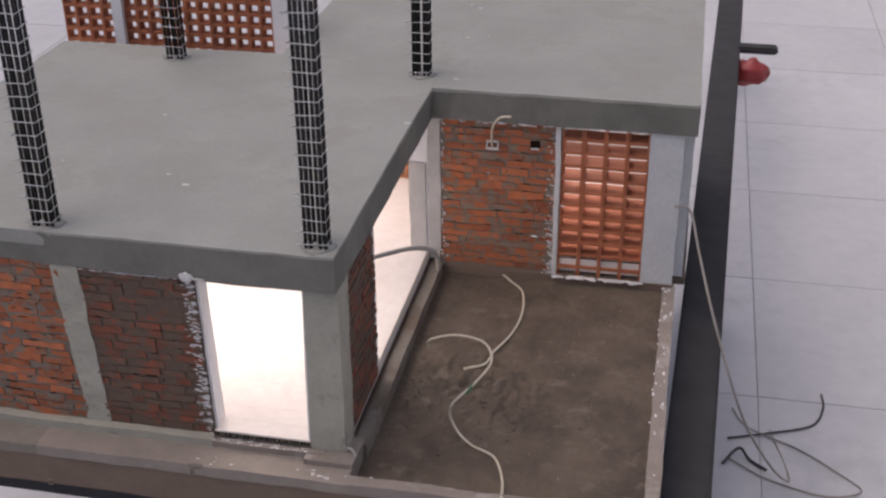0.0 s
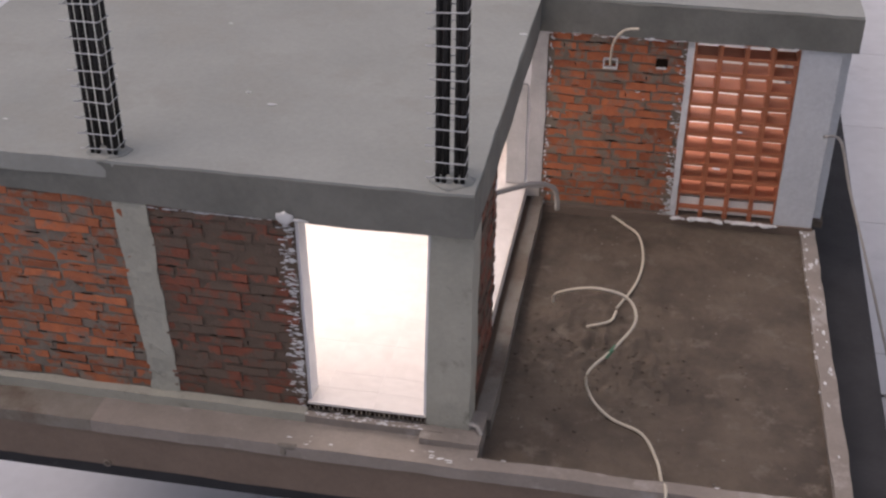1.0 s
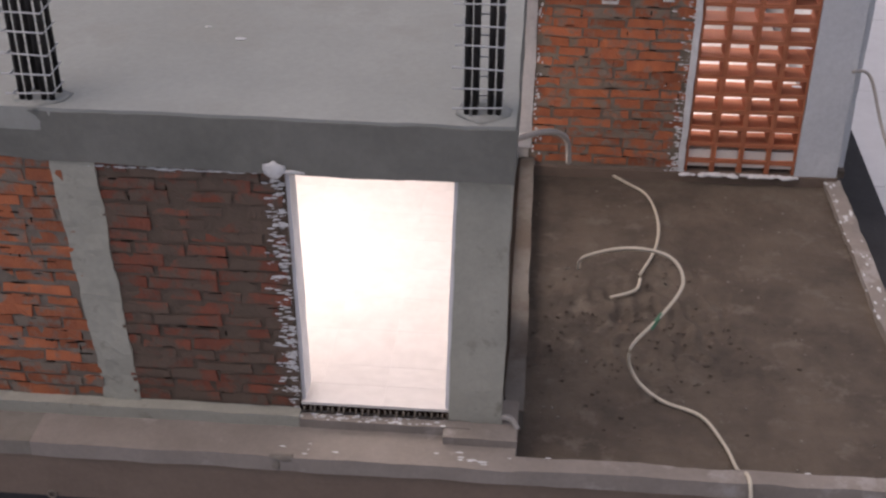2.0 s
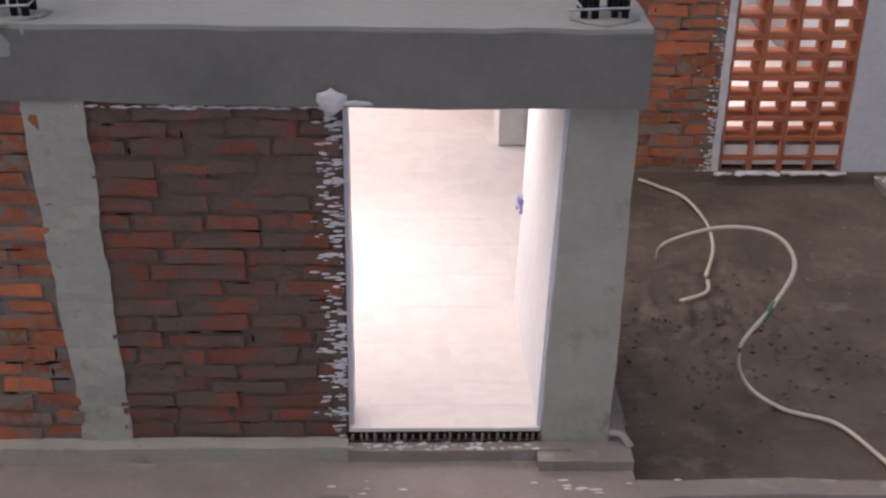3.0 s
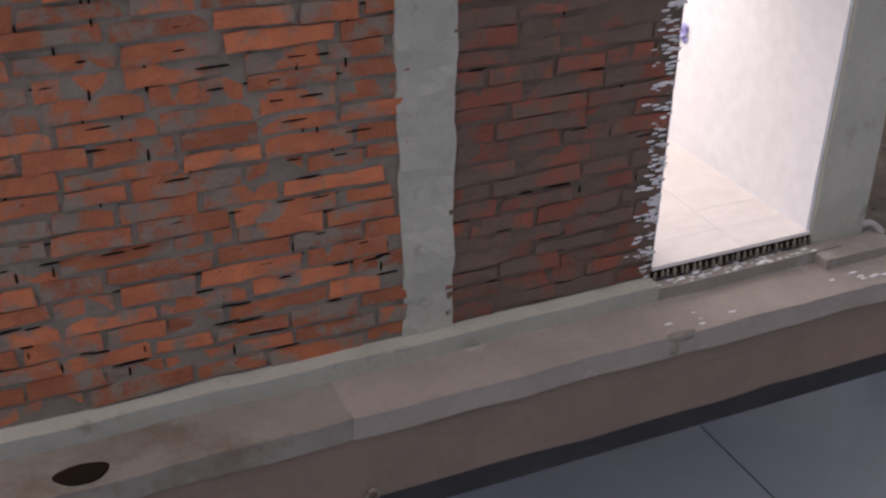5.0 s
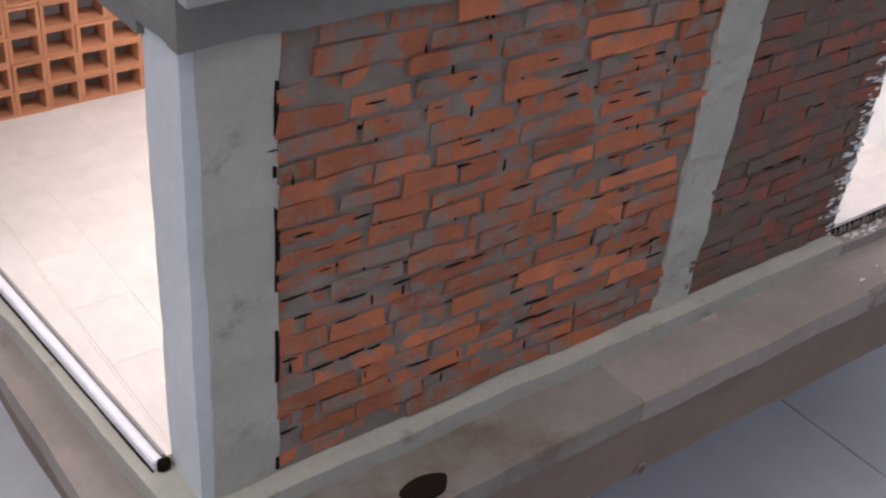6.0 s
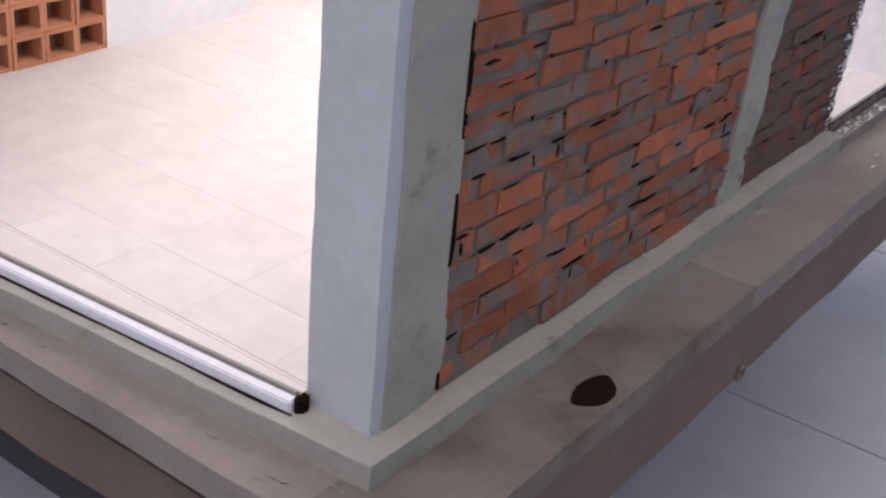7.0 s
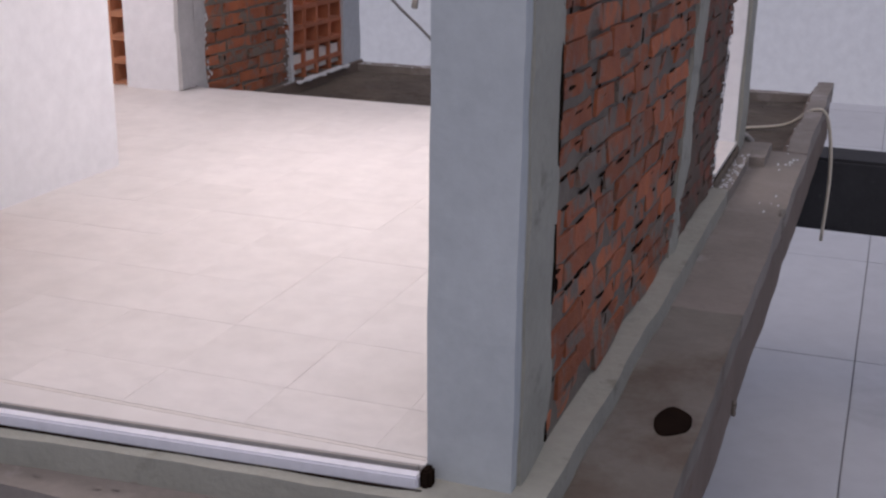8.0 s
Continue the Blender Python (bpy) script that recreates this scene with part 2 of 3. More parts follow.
part("base_side", rough_box(4.45, 4.6, -0.3, 5.55, -0.55, -0.35, step=0.2, amp=0.012), M_FACE, base)
part("ledge", rough_box(-6.84, -3.75, -0.54, 0.02, -0.36, -0.2, step=0.12, amp=0.014), M_LEDGE, base, "brown-stained concrete ledge")
part("ledge", rough_box(-3.75, 0.62, -0.545, 0.02, -0.36, -0.2, step=0.12, amp=0.014), M_WASH, base, "pale cement-washed ledge by the door")
part("ledge", rough_box(-6.9, -6.42, 0.02, 11.5, -0.36, -0.2, step=0.14, amp=0.014, seed=4), M_WASH, base, "pale cement-washed ledge")
part("plinth", rough_box(-6.45, XO, -0.125, 0.05, -0.22, -0.075, step=0.1, amp=0.012), M_COLUMN, base, "raised concrete plinth strip")
wp = rough_box(-6.58, -6.4, -0.123, 2.76, -0.22, -0.074, step=0.1, amp=0.012)
for v in wp.verts:
    v.co.x -= 0.07 * (v.co.y + 0.16) * max(0.0, min(1.0, (-6.38 - v.co.x) / 0.1))
part("plinth", wp, M_COLUMN, base, "raised concrete plinth strip")
part("plinth", rough_box(XO, 0.2, -0.12, -0.02, -0.21, -0.105, step=0.1, amp=0.012, seed=9), M_WASH, base)
part("curb", rough_box(0.62, 4.62, -0.54, -0.36, -0.36, -0.19, step=0.12, amp=0.016), M_WASH, base, "thin pale curb along the terrace")
part("curb", rough_box(4.42, 4.62, -0.36, 5.6, -0.45, -0.34, step=0.12, amp=0.018, seed=3), M_WASH, base, "thin pale curb along the terrace")
part("curb", rough_box(0.5, 0.68, 0.3, YB, -0.5, -0.2, step=0.12, amp=0.016, seed=5), M_LEDGE, base)
part("side_ledge", rough_box(4.5, 4.78, 6.0, 11.6, -0.5, -0.4, step=0.2, amp=0.016, seed=6), M_LEDGE, base)
part("footing", rough_box(-0.04, 0.63, -0.24, 0.35, -0.45, -0.12, step=0.08, amp=0.014, seed=7), M_WASH, base, "square concrete pad under the corner column")

# terrace bed of rough mortar
bm = bmesh.new()
nx, ny = 120, 170
grid = [[None] * (ny + 1) for _ in range(nx + 1)]
for i in range(nx + 1):
    for j in range(ny + 1):
        x, y = 0.6 + 3.85 * i / nx, -0.4 + 6.0 * j / ny
        z = -0.43 + 0.018 * noise.noise((x * 2, y * 2, 0)) + 0.012 * noise.noise((x * 7, y * 7, 3))
        rough_spot = math.exp(-((x - 1.9) ** 2 + (y - 2.2) ** 2) / 0.9)
        z += 0.085 * rough_spot * noise.noise((x * 8, y * 5, 7)) + 0.012 * noise.noise((x * 16, y * 16, 1))
        grid[i][j] = bm.verts.new((x, y, z))
for i in range(nx):
    for j in range(ny):
        bm.faces.new((grid[i][j], grid[i + 1][j], grid[i + 1][j + 1], grid[i][j + 1]))
tagged(part("terrace", bm, M_MUD, smooth=True), "terrace bed of rough brown mortar", "terrace", kind="structure")

# drain hole in the ledge, a flat oval painted dark for its inner shade, and a smaller ring in the side face
bm = bmesh.new()
ring = [bm.verts.new((-5.31 + 0.15 * math.cos(a) * (1 + 0.12 * math.sin(3 * a)), -0.42 + 0.085 * math.sin(a), -0.186)) for a in [k * math.tau / 20 for k in range(20)]]
low = [bm.verts.new((v.co.x, v.co.y, -0.2)) for v in ring]
bm.faces.new(ring)
for k in range(20):
    bm.faces.new((ring[k], low[k], low[(k + 1) % 20], ring[(k + 1) % 20]))
part("drain_hole", bm, M_DARK, base, "flat dark oval for the shade inside a drain hole")
part("pipe_ring", tube([(-3.64 + 0.04 * math.cos(a), -0.528, -0.83 + 0.042 * math.sin(a)) for a in [k * math.tau / 14 for k in range(14)]], 0.012, 5, closed=True), M_MORTAR, base)

# floor slab of the house and its cream tiles
house_floor = thing("floor", "glossy cream ceramic tile floor of the model house", "floor", kind="structure")
part("floor_bed", box(-6.42, 0.42, 0.06, 11.4, -0.24, -0.004), M_GROUT, house_floor)
part("floor_bed", box(0.42, 4.4, YB + 0.05, 11.4, -0.24, -0.004), M_GROUT, house_floor)

# beams and roof slab
roof = thing("roof", "grey cement roof slab with a beam round its edge", "roof", kind="structure")
part("slab", rough_box(X0, XR, -0.15, 6.7, TOP - 0.2, TOP, step=0.2, amp=0.012), M_CEMENT, roof)
part("slab", rough_box(-2.38, XR, 6.7, 11.5, TOP - 0.2, TOP, step=0.25, amp=0.01, seed=2), M_CEMENT, roof)
part("slab", rough_box(XR, 4.75, YB - 0.02, 11.5, TOP - 0.2, TOP, step=0.2, amp=0.012, seed=3), M_CEMENT, roof)
fb = rough_box(X0 - 0.01, XR + 0.01, -0.16, 0.32, H, TOP - 0.03, step=0.1, amp=0.014)
for v in fb.verts:
    if v.co.z < H + 0.1:
        v.co.z += 0.08 * max(0.0, min(1.0, (-1.4 - v.co.x) / 4.0))
    if v.co.y < 0:
        v.co.y += 0.09 * max(0.0, min(1.0, (-3.0 - v.co.x) / 3.0))
part("beam", fb, M_BEAM, roof, "dark cement front beam")
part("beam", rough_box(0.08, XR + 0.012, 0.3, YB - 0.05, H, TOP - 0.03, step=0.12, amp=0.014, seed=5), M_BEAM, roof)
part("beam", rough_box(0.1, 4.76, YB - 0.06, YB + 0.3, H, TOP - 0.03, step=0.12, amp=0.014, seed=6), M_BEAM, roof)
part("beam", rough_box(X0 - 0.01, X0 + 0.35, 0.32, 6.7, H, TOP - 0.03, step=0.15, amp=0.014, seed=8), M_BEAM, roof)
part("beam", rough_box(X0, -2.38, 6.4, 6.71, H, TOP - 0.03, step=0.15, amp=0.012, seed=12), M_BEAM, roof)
tagged(part("ceiling", box(X0 + 0.05, XR - 0.05, 0.05, 6.6, TOP - 0.3, TOP - 0.21), M_WHITE), "white plaster ceiling of the model rooms", "ceiling", kind="structure")
tagged(part("ceiling", box(-2.3, 4.6, 6.6, 11.4, TOP - 0.3, TOP - 0.21), M_WHITE), "white plaster ceiling of the model rooms", "ceiling", kind="structure")

# front wall: its middle bows outward towards the top
def bow(x, z):
    return -0.055 * max(0.0, z) * max(0.0, math.sin(math.pi * max(0.0, min(1.0, (x + 6.35) / 6.9))))


def bowed(bm):
    for v in bm.verts:
        v.co.y += bow(v.co.x, v.co.z)
    return bm


def slab_grid(x0, x1, y0, y1, z0, z1):
    return bowed(rough_box(x0, x1, y0, y1, z0, z1, step=0.25, amp=0.0))


front = thing("wall_south", "front wall with concrete columns and exposed brick panels", "wall", kind="structure")
part("column", bowed(rough_box(XC1, XA + 0.02, 0.0, 0.33, -0.12, H + 0.1, step=0.08, amp=0.014, grainy=3.0)), M_COLUMN, front, "grey concrete column")
part("column_plaster", rough_box(X0 + 0.02, XC1 + 0.01, 0.012, 0.36, -0.1, H + 0.1, step=0.08, amp=0.008, seed=3), M_SKIM, front, "grey-white skimmed column side")
cb = rough_box(XB0, XB1, -0.012, 0.3, -0.1, H + 0.1, step=0.07, amp=0.028, grainy=3.0, seed=5)
for v in cb.verts:
    top = max(0.0, v.co.z / H)
    v.co.x += top * (-0.1 if v.co.x < (XB0 + XB1) / 2 else -0.04)
part("column", bowed(cb), M_COLUMN, front, "grey concrete column with a slight lean")
cr = bowed(rough_box(XCR, XR - 0.02, -0.012, 0.42, -0.14, H + 0.06, step=0.08, amp=0.014, seed=8))
for v in cr.verts:
    v.co.x += 0.06 * v.co.z / H * (1 if v.co.x < 0.25 else 0.2)
part("column", cr, M_COLUMN, front, "grey concrete column")
part("mortar_bed", slab_grid(XA - 0.01, XB0 + 0.02, 0.013, 0.27, -0.09, H + 0.1), M_MORTAR, front)
part("mortar_bed", slab_grid(XB1 - 0.16, XO + 0.01, 0.012, 0.27, -0.09, H + 0.1), M_MORTAR_DARK, front)
part("inner_plaster", box(XA - 0.3, XO, 0.28, 0.31, -0.02, H), M_WHITE, front)
part("jamb_plaster", bowed(rough_box(XO - 0.01, XO + 0.045, 0.05, 0.31, -0.03, H, step=0.1, amp=0.01, seed=2)), M_WHITE, front, "white plastered door jamb")

# side wall towards the terrace
side = thing("wall_east_side", "short side wall, brick outside and white plaster inside", "wall", kind="structure")
part("mortar_bed", box(0.09, XR - 0.058, 0.4, 1.86, -0.14, H), M_MORTAR_DARK, side)
ip = rough_box(XCR - 0.03, 0.1, 0.02, 1.84, -0.02, H, step=0.1, amp=0.004)
for v in ip.verts:
    v.co.x += 0.06 * v.co.z / H
    v.co.y += bow(v.co.x, v.co.z) * max(0.0, 1 - v.co.y)
part("inner_plaster", ip, M_WHITE, side, "bright white plaster face")
part("end_plaster", rough_box(0.04, XR - 0.05, 1.82, 1.9, -0.02, H, step=0.1, amp=0.012, seed=4), M_WHITE, side)

# back wall along the terrace and behind the rooms
back = thing("wall_north_side", "back wall with brick panel, clay lattice and white column", "wall", kind="structure")
part("mortar_bed", box(0.6, 2.56, YB + 0.016, YB + 0.28, -0.45, H), M_MORTAR, back)
part("white_column", rough_box(4.03, 4.56, YB - 0.02, YB + 0.32, -0.46, H + 0.02, step=0.12, amp=0.012), M_GREYWHITE, back, "pale grey plastered column")
part("plaster_strip", rough_box(0.42, 0.63, YB - 0.03, YB + 0.28, -0.05, H, step=0.09, amp=0.02, seed=4), M_PATCH, back, "unfinished grey plaster patch")
part("plaster_wall", box(0.1, 0.42, YB - 0.01, 6.2, -0.02, H), M_WHITE, back, "white plastered return wall")
part("plaster_wall", box(0.12, 0.42, 7.7, 8.2, -0.02, H), M_WHITE, back)
part("plaster_wall", box(-2.8, -1.3, 8.2, 8.45, -0.02, H), M_WHITE, back)
part("lintel", box(-1.3, -0.14, 8.2, 8.45, 2.2, H), M_WHITE, back)
part("grey_patch", rough_box(0.1, 0.38, YB - 0.05, YB - 0.005, 0.02, 1.6, step=0.06, amp=0.014, seed=6), M_PATCH, back, "grey unpainted plaster patch")
part("lattice_frame", rough_box(2.54, 2.62, YB - 0.02, YB + 0.25, -0.46, H, step=0.06, amp=0.016, seed=2), M_LIME, back, "white mortar strip beside the lattice")
part("side_panel", rough_box(4.5, 4.72, YB + 0.3, 11.4, -0.3, H, step=0.2, amp=0.012, seed=2), M_GREYWHITE, back)

# rooms: partition with clay lattice, west jamb, patio walls
rooms = thing("wall_inner", "white plastered inner walls of the model house", "wall", kind="structure")
part("partition", box(-4.25, -2.8, 4.3, 4.55, -0.02, H), M_WHITE, rooms)
part("partition_return", box(-3.0, -2.8, 4.55, 7.7, -0.02, H), M_WHITE, rooms)
part("west_jamb", rough_box(-7.0, -6.62, 2.62, 4.5, -0.04, H, step=0.15, amp=0.01), M_WHITE, rooms)
part("west_wall", box(-6.7, -6.4, 4.5, 7.8, -0.04, H), M_WHITE, rooms)
part("patio_wall", box(-2.9, -2.3, 7.8, 8.05, -0.02, 4.3), M_WHITE, rooms)
part("patio_column", box(-5.97, -5.77, 7.72, 8.05, -0.02, 4.3), M_WHITE, rooms)
part("patio_sill", box(-7.0, -2.9, 7.82, 8.04, -0.04, 1.0), M_WHITE, rooms)
part("rear_wall", box(-2.4, 4.6, 11.2, 11.4, -0.02, H), M_WHITE, rooms)

# aluminium sill rail of the west opening
def skewed(bm, slope=-0.07):
    for v in bm.verts:
        v.co.x += slope * (v.co.y - 0.36)
    return bm


rail = thing("sill_rail", "pale aluminium sill rail along the open room edge", "rail")
part("rail_body", skewed(box(-6.535, -6.475, 0.36, 2.76, -0.09, -0.02, bev=0.008)), M_ALU, rail)
part("rail_lip", skewed(box(-6.473, -6.455, 0.38, 2.76, -0.09, -0.006)), M_GREYCORD, rail)
part("rail_gap", skewed(box(-6.552, -6.538, 0.34, 2.76, -0.085, -0.07)), M_DARK, rail, "thin dark strip along the rail")
part("floor_margin", skewed(box(-6.456, -6.2, 0.36, 2.76, -0.06, -0.006)), M_TILE, rail, "cream floor strip beside the rail")
part("floor_margin", box(-6.64, -6.22, 2.45, 4.4, -0.06, -0.005), M_TILE, rail, "cream floor strip beside the rail")
part("end_cap", box(-6.52, -6.45, 0.315, 0.36, -0.09, 0.005, bev=0.012), M_DARK, rail, "black end cap")

# raw mortar ridges under the tile edge at the front door
sill = thing("door_sill", "mortar ridges on a dark strip for gap shade under the tile edge", "door sill")
# solid dark strip painted for the shade in the recess
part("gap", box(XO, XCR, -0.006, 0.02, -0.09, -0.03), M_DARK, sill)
rng = random.Random(3)
bm = bmesh.new()
for k in range(26):
    x = XO + 0.04 + k * 0.053 + rng.uniform(-0.01, 0.01)
    blob((x, -0.01, -0.07), 0.016 + 0.01 * rng.random(), bm, (0.6, 0.8, 2.0), rng)
part("mortar_ridge", bm, M_MORTAR, sill)


# ---- rebar cages ----
def rebar_cage(height):
    top = tagged(new("rebar_cage"), "black steel rebar cage with pale wire ties rising from the roof", "rebar cage", "column starter cages")
    w = 0.125
    for bx, by in ((-w, -0.08), (-0.06, -0.085), (0.06, -0.085), (w, -0.08), (-w, 0.08), (-0.06, 0.085), (0.06, 0.085), (w, 0.08)):
        part("bar", tube([(bx, by, -0.1), (bx + 0.004, by, height * 0.5), (bx, by + 0.006, height)], 0.024, 8), M_REBAR, top, smooth=True)
    r = random.Random(int(height * 100))
    z = 0.08
    while z < height - 0.05:
        e = w + 0.03
        j = r.uniform(-0.012, 0.012)
        d = 0.12
        pts = [(-e - r.uniform(0.03, 0.09), -d, z + j), (e, -d, z + r.uniform(-0.015, 0.015)), (e, d, z - j), (-e, d, z), (-e, -d - 0.03, z + 0.012)]
        part("tie", tube(pts, 0.0085, 5), M_TIE, top)
        z += 0.165 + r.uniform(-0.015, 0.015)
    bm = bmesh.new()
    blob((0, 0, 0.0), 0.2, bm, (1.1, 1.1, 0.12), r, 2)
    part("mortar_collar", bm, M_CEMENT, top, smooth=True)
    return top


cage = rebar_cage(3.7)
cage.matrix_basis = pose(0.23 * S, 0.12 * S, TOP * S)
for cx, cy, tilt in ((-3.34, 0.06, 0), (0.22, 6.15, 0), (-4.1, 6.2, 1.0), (-6.2, 0.15, 0)):
    copy_thing(cage, pose(cx * S, cy * S, TOP * S, tilt, 0, 0))

# ---- cords and cables ----
def cord(name, label, points, radius, material, category="cable", each=6):
    return tagged(part(name, tube(glide(points, each), radius, 6), material, smooth=True), label, category)


TZ = -0.395
cord("terrace_cord", "cream cord lying on the mortar terrace", [(x, y, TZ) for x, y in (
    (1.7, 5.58), (1.9, 5.35), (2.13, 5.04), (2.22, 4.4), (2.15, 3.76), (1.93, 3.13))], 0.019, M_CORD)
cord("terrace_cord", "cream cord looping up from the terrace and over its edge", [
    (1.175, 2.0, 0.35), (1.225, 1.95, 0.52), (1.635, 1.84, 0.71), (2.045, 1.73, 0.7), (2.175, 1.5, 0.54), (1.965, 1.26, 0.3), (1.685, 1.07, 0.03), (1.755, 1.03, -0.28),
    (2.01, 0.83, TZ), (2.37, 0.62, TZ), (2.55, 0.2, TZ), (2.61, -0.2, TZ + 0.06), (2.64, -0.45, -0.17), (2.66, -0.6, -0.25), (2.7, -0.68, -0.8), (2.75, -0.66, -1.6)], 0.019, M_CORD)
cord("cord_end", "short frayed cream cord end lying on mortar", [(1.93, 3.05, TZ), (1.86, 2.8, TZ), (1.58, 2.63, TZ)], 0.019, M_CORD)
cord("conduit_stub", "grey conduit stub bending out of the side opening", [(0.3, 2.35, 1.55), (0.75, 2.9, 1.45), (1.0, 3.3, 1.2), (1.05, 3.4, 0.85)], 0.035, M_GREYCORD)
cord("hanging_cord", "cream cord curving up out of the brick wall", [(1.5, YB - 0.02, 1.98), (1.5, YB - 0.1, 2.12), (1.53, YB - 0.22, 2.4), (1.66, YB - 0.33, 2.62), (1.85, YB - 0.4, 2.68)], 0.018, M_CORD)
bracket = thing("wall_bracket", "small white square bracket on the brick wall", "bracket")
for bx0, bx1, bz0, bz1 in ((1.4, 1.6, 1.93, 1.96), (1.4, 1.42, 1.96, 2.06), (1.58, 1.6, 1.96, 2.06), (1.4, 1.6, 2.06, 2.08)):
    part("bracket_side", box(bx0, bx1, YB - 0.04, YB + 0.01, bz0, bz1), M_LIME, bracket)
cord("base_hose", "short grey hose end beside the corner column", [(0.46, 0.02, -0.06), (0.56, 0.0, -0.06), (0.63, -0.06, -0.13)], 0.03, M_GREYCORD)
cord("tape_joint", "green taped joint on the terrace cord", [(1.975, 1.28, 0.32), (1.875, 1.18, 0.2)], 0.024, M_GREEN)
FZ = FLOOR_Z + 0.04
cord("edge_cable", "pale cable hanging over the model edge", [(4.5, 5.5, 1.2), (4.75, 5.6, 1.1), (4.95, 5.3, 0.5), (5.3, 4.6, -0.4), (5.9, 4.4, -2.0), (6.6, 5.2, -3.6), (7.0, 6.0, FZ), (6.7, 7.4, FZ)], 0.022, M_GREYCORD)
cord("floor_cable", "thin black cable lying on the floor tiles", [(5.9, 7.0, FZ), (6.8, 7.35, FZ), (7.5, 7.7, FZ), (7.75, 8.3, FZ), (7.75, 8.8, FZ)], 0.022, M_BLACKCORD)
cord("floor_cable", "thin grey cable looped on the floor tiles", [(6.0, 8.0, FZ), (6.3, 7.4, FZ), (7.2, 6.9, FZ), (7.9, 6.3, FZ), (8.25, 5.85, FZ), (7.6, 5.6, FZ), (6.6, 5.9, FZ), (5.9, 6.4, FZ)], 0.018, M_GREYCORD)
cord("floor_cable", "bundle of short black wire ends on tiles", [(5.8, 6.2, FZ), (6.1, 6.6, FZ + 0.1), (6.3, 6.4, FZ), (6.6, 6.15, FZ)], 0.03, M_BLACKCORD)

box_thing = thing("wall_box", "small electrical box in the brick wall", "electrical box")
part("box_body", box(2.12, 2.28, YB - 0.03, YB + 0.02, 1.98, 2.12, bev=0.01), M_DARK, box_thing)
part("box_rim", box(2.13, 2.27, YB - 0.035, YB - 0.03, 1.98, 2.01), M_LIME, box_thing)

sc = bmesh.new()
r5 = random.Random(5)
for k in range(9):
    blob((-0.03 + r5.uniform(-0.03, 0.02), 1.8 + r5.uniform(-0.05, 0.03), 0.95 + r5.uniform(-0.06, 0.06)), 0.03, sc, (0.5, 1, 1), r5)
tagged(part("ink_scrap", sc, M_PURPLE), "crumpled blue ink-stained scrap on the white wall end", "scrap")

# ---- steel stand ----
stand = thing("steel_stand", "black square-tube steel stand carrying the model house", "stand")
part("front_bar", box(-6.5, 4.7, -0.05, 0.4, -1.5, -0.86, bev=0.03), M_STEEL, stand)
part("left_bar", box(-6.5, -6.05, 0.4, 11.4, -1.5, -0.86, bev=0.03), M_STEEL, stand)
sb = box(-0.36, 0.36, -4.0, 27.0, -2.0, -1.1, bev=0.04)
bmesh.ops.rotate(sb, verts=sb.verts, cent=(0, 0, 0), matrix=Matrix.Rotation(radians(-1.8), 3, "Z"))
bmesh.ops.translate(sb, verts=sb.verts, vec=(4.94, 0, 0))
part("side_bar", sb, M_STEEL, stand)
for lx, ly in ((-6.25, 0.2), (5.06, 3.6), (-6.25, 11.0), (5.28, 11.0), (5.74, 25.5)):
    part("leg", box(lx - 0.25, lx + 0.25, ly - 0.25, ly + 0.25, FLOOR_Z, -1.45, bev=0.03), M_STEEL, stand)

clamp = thing("clamp", "black clamp lever with a red round grip on the steel bar", "clamp")
part("lever", box(5.6, 6.95, 20.3, 20.75, -1.3, -1.12, bev=0.05), M_STEEL, clamp)
bm = bmesh.new()
blob((6.2, 19.7, -1.6), 0.42, bm, (1.1, 0.8, 0.9), random.Random(2), 3)
part("grip", bm, M_RED, clamp, "dark red round grip", smooth=True)

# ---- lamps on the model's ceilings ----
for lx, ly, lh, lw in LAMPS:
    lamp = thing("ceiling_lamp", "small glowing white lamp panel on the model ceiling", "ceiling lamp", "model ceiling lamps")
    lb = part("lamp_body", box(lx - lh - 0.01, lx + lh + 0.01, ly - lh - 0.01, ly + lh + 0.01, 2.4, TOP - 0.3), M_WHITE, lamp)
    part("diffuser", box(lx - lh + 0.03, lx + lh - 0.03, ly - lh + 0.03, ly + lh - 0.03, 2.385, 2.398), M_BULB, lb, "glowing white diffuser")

# ---- mortar scraps ----
def scraps(name, label, count, place, size, seed, material=M_LIME, flat=(1, 0.5, 0.6)):
    r = random.Random(seed)
    bm = bmesh.new()
    for _ in range(count):
        blob(place(r), size * r.uniform(0.4, 1.3), bm, flat, r)
    return tagged(part(name, bm, material), label, "mortar scraps", kind="stuff")


def jamb_spot(r):
    x, z = XO - abs(r.gauss(0, 0.075)), 0.136 * round(r.uniform(0, H) / 0.136) + r.gauss(0, 0.03)
    return x, bow(x, z) - 0.004, z


scraps("mortar_scraps", "ragged white mortar scraps along the door jamb bricks", 320, jamb_spot, 0.013, 1, flat=(2.4, 0.5, 0.6))
scraps("mortar_scraps", "ragged white mortar scraps beside the clay lattice", 160, lambda r: (2.56 - abs(r.gauss(0, 0.08)), YB - 0.012, -0.3 + 2.6 * r.random() ** 2), 0.014, 2, flat=(2.0, 0.5, 0.7))
scraps("mortar_scraps", "white mortar crumbs under the clay lattice", 60, lambda r: (r.uniform(2.6, 4.1), YB - 0.05 - 0.06 * r.random(), -0.3), 0.035, 3, flat=(1.6, 1, 0.6))
scraps("mortar_scraps", "pale mortar crumbs on the mortar terrace", 150, lambda r: (r.uniform(0.7, 4.4), r.uniform(-0.3, 5.4), -0.42), 0.012, 4, M_LEDGE, (1, 1, 0.8))
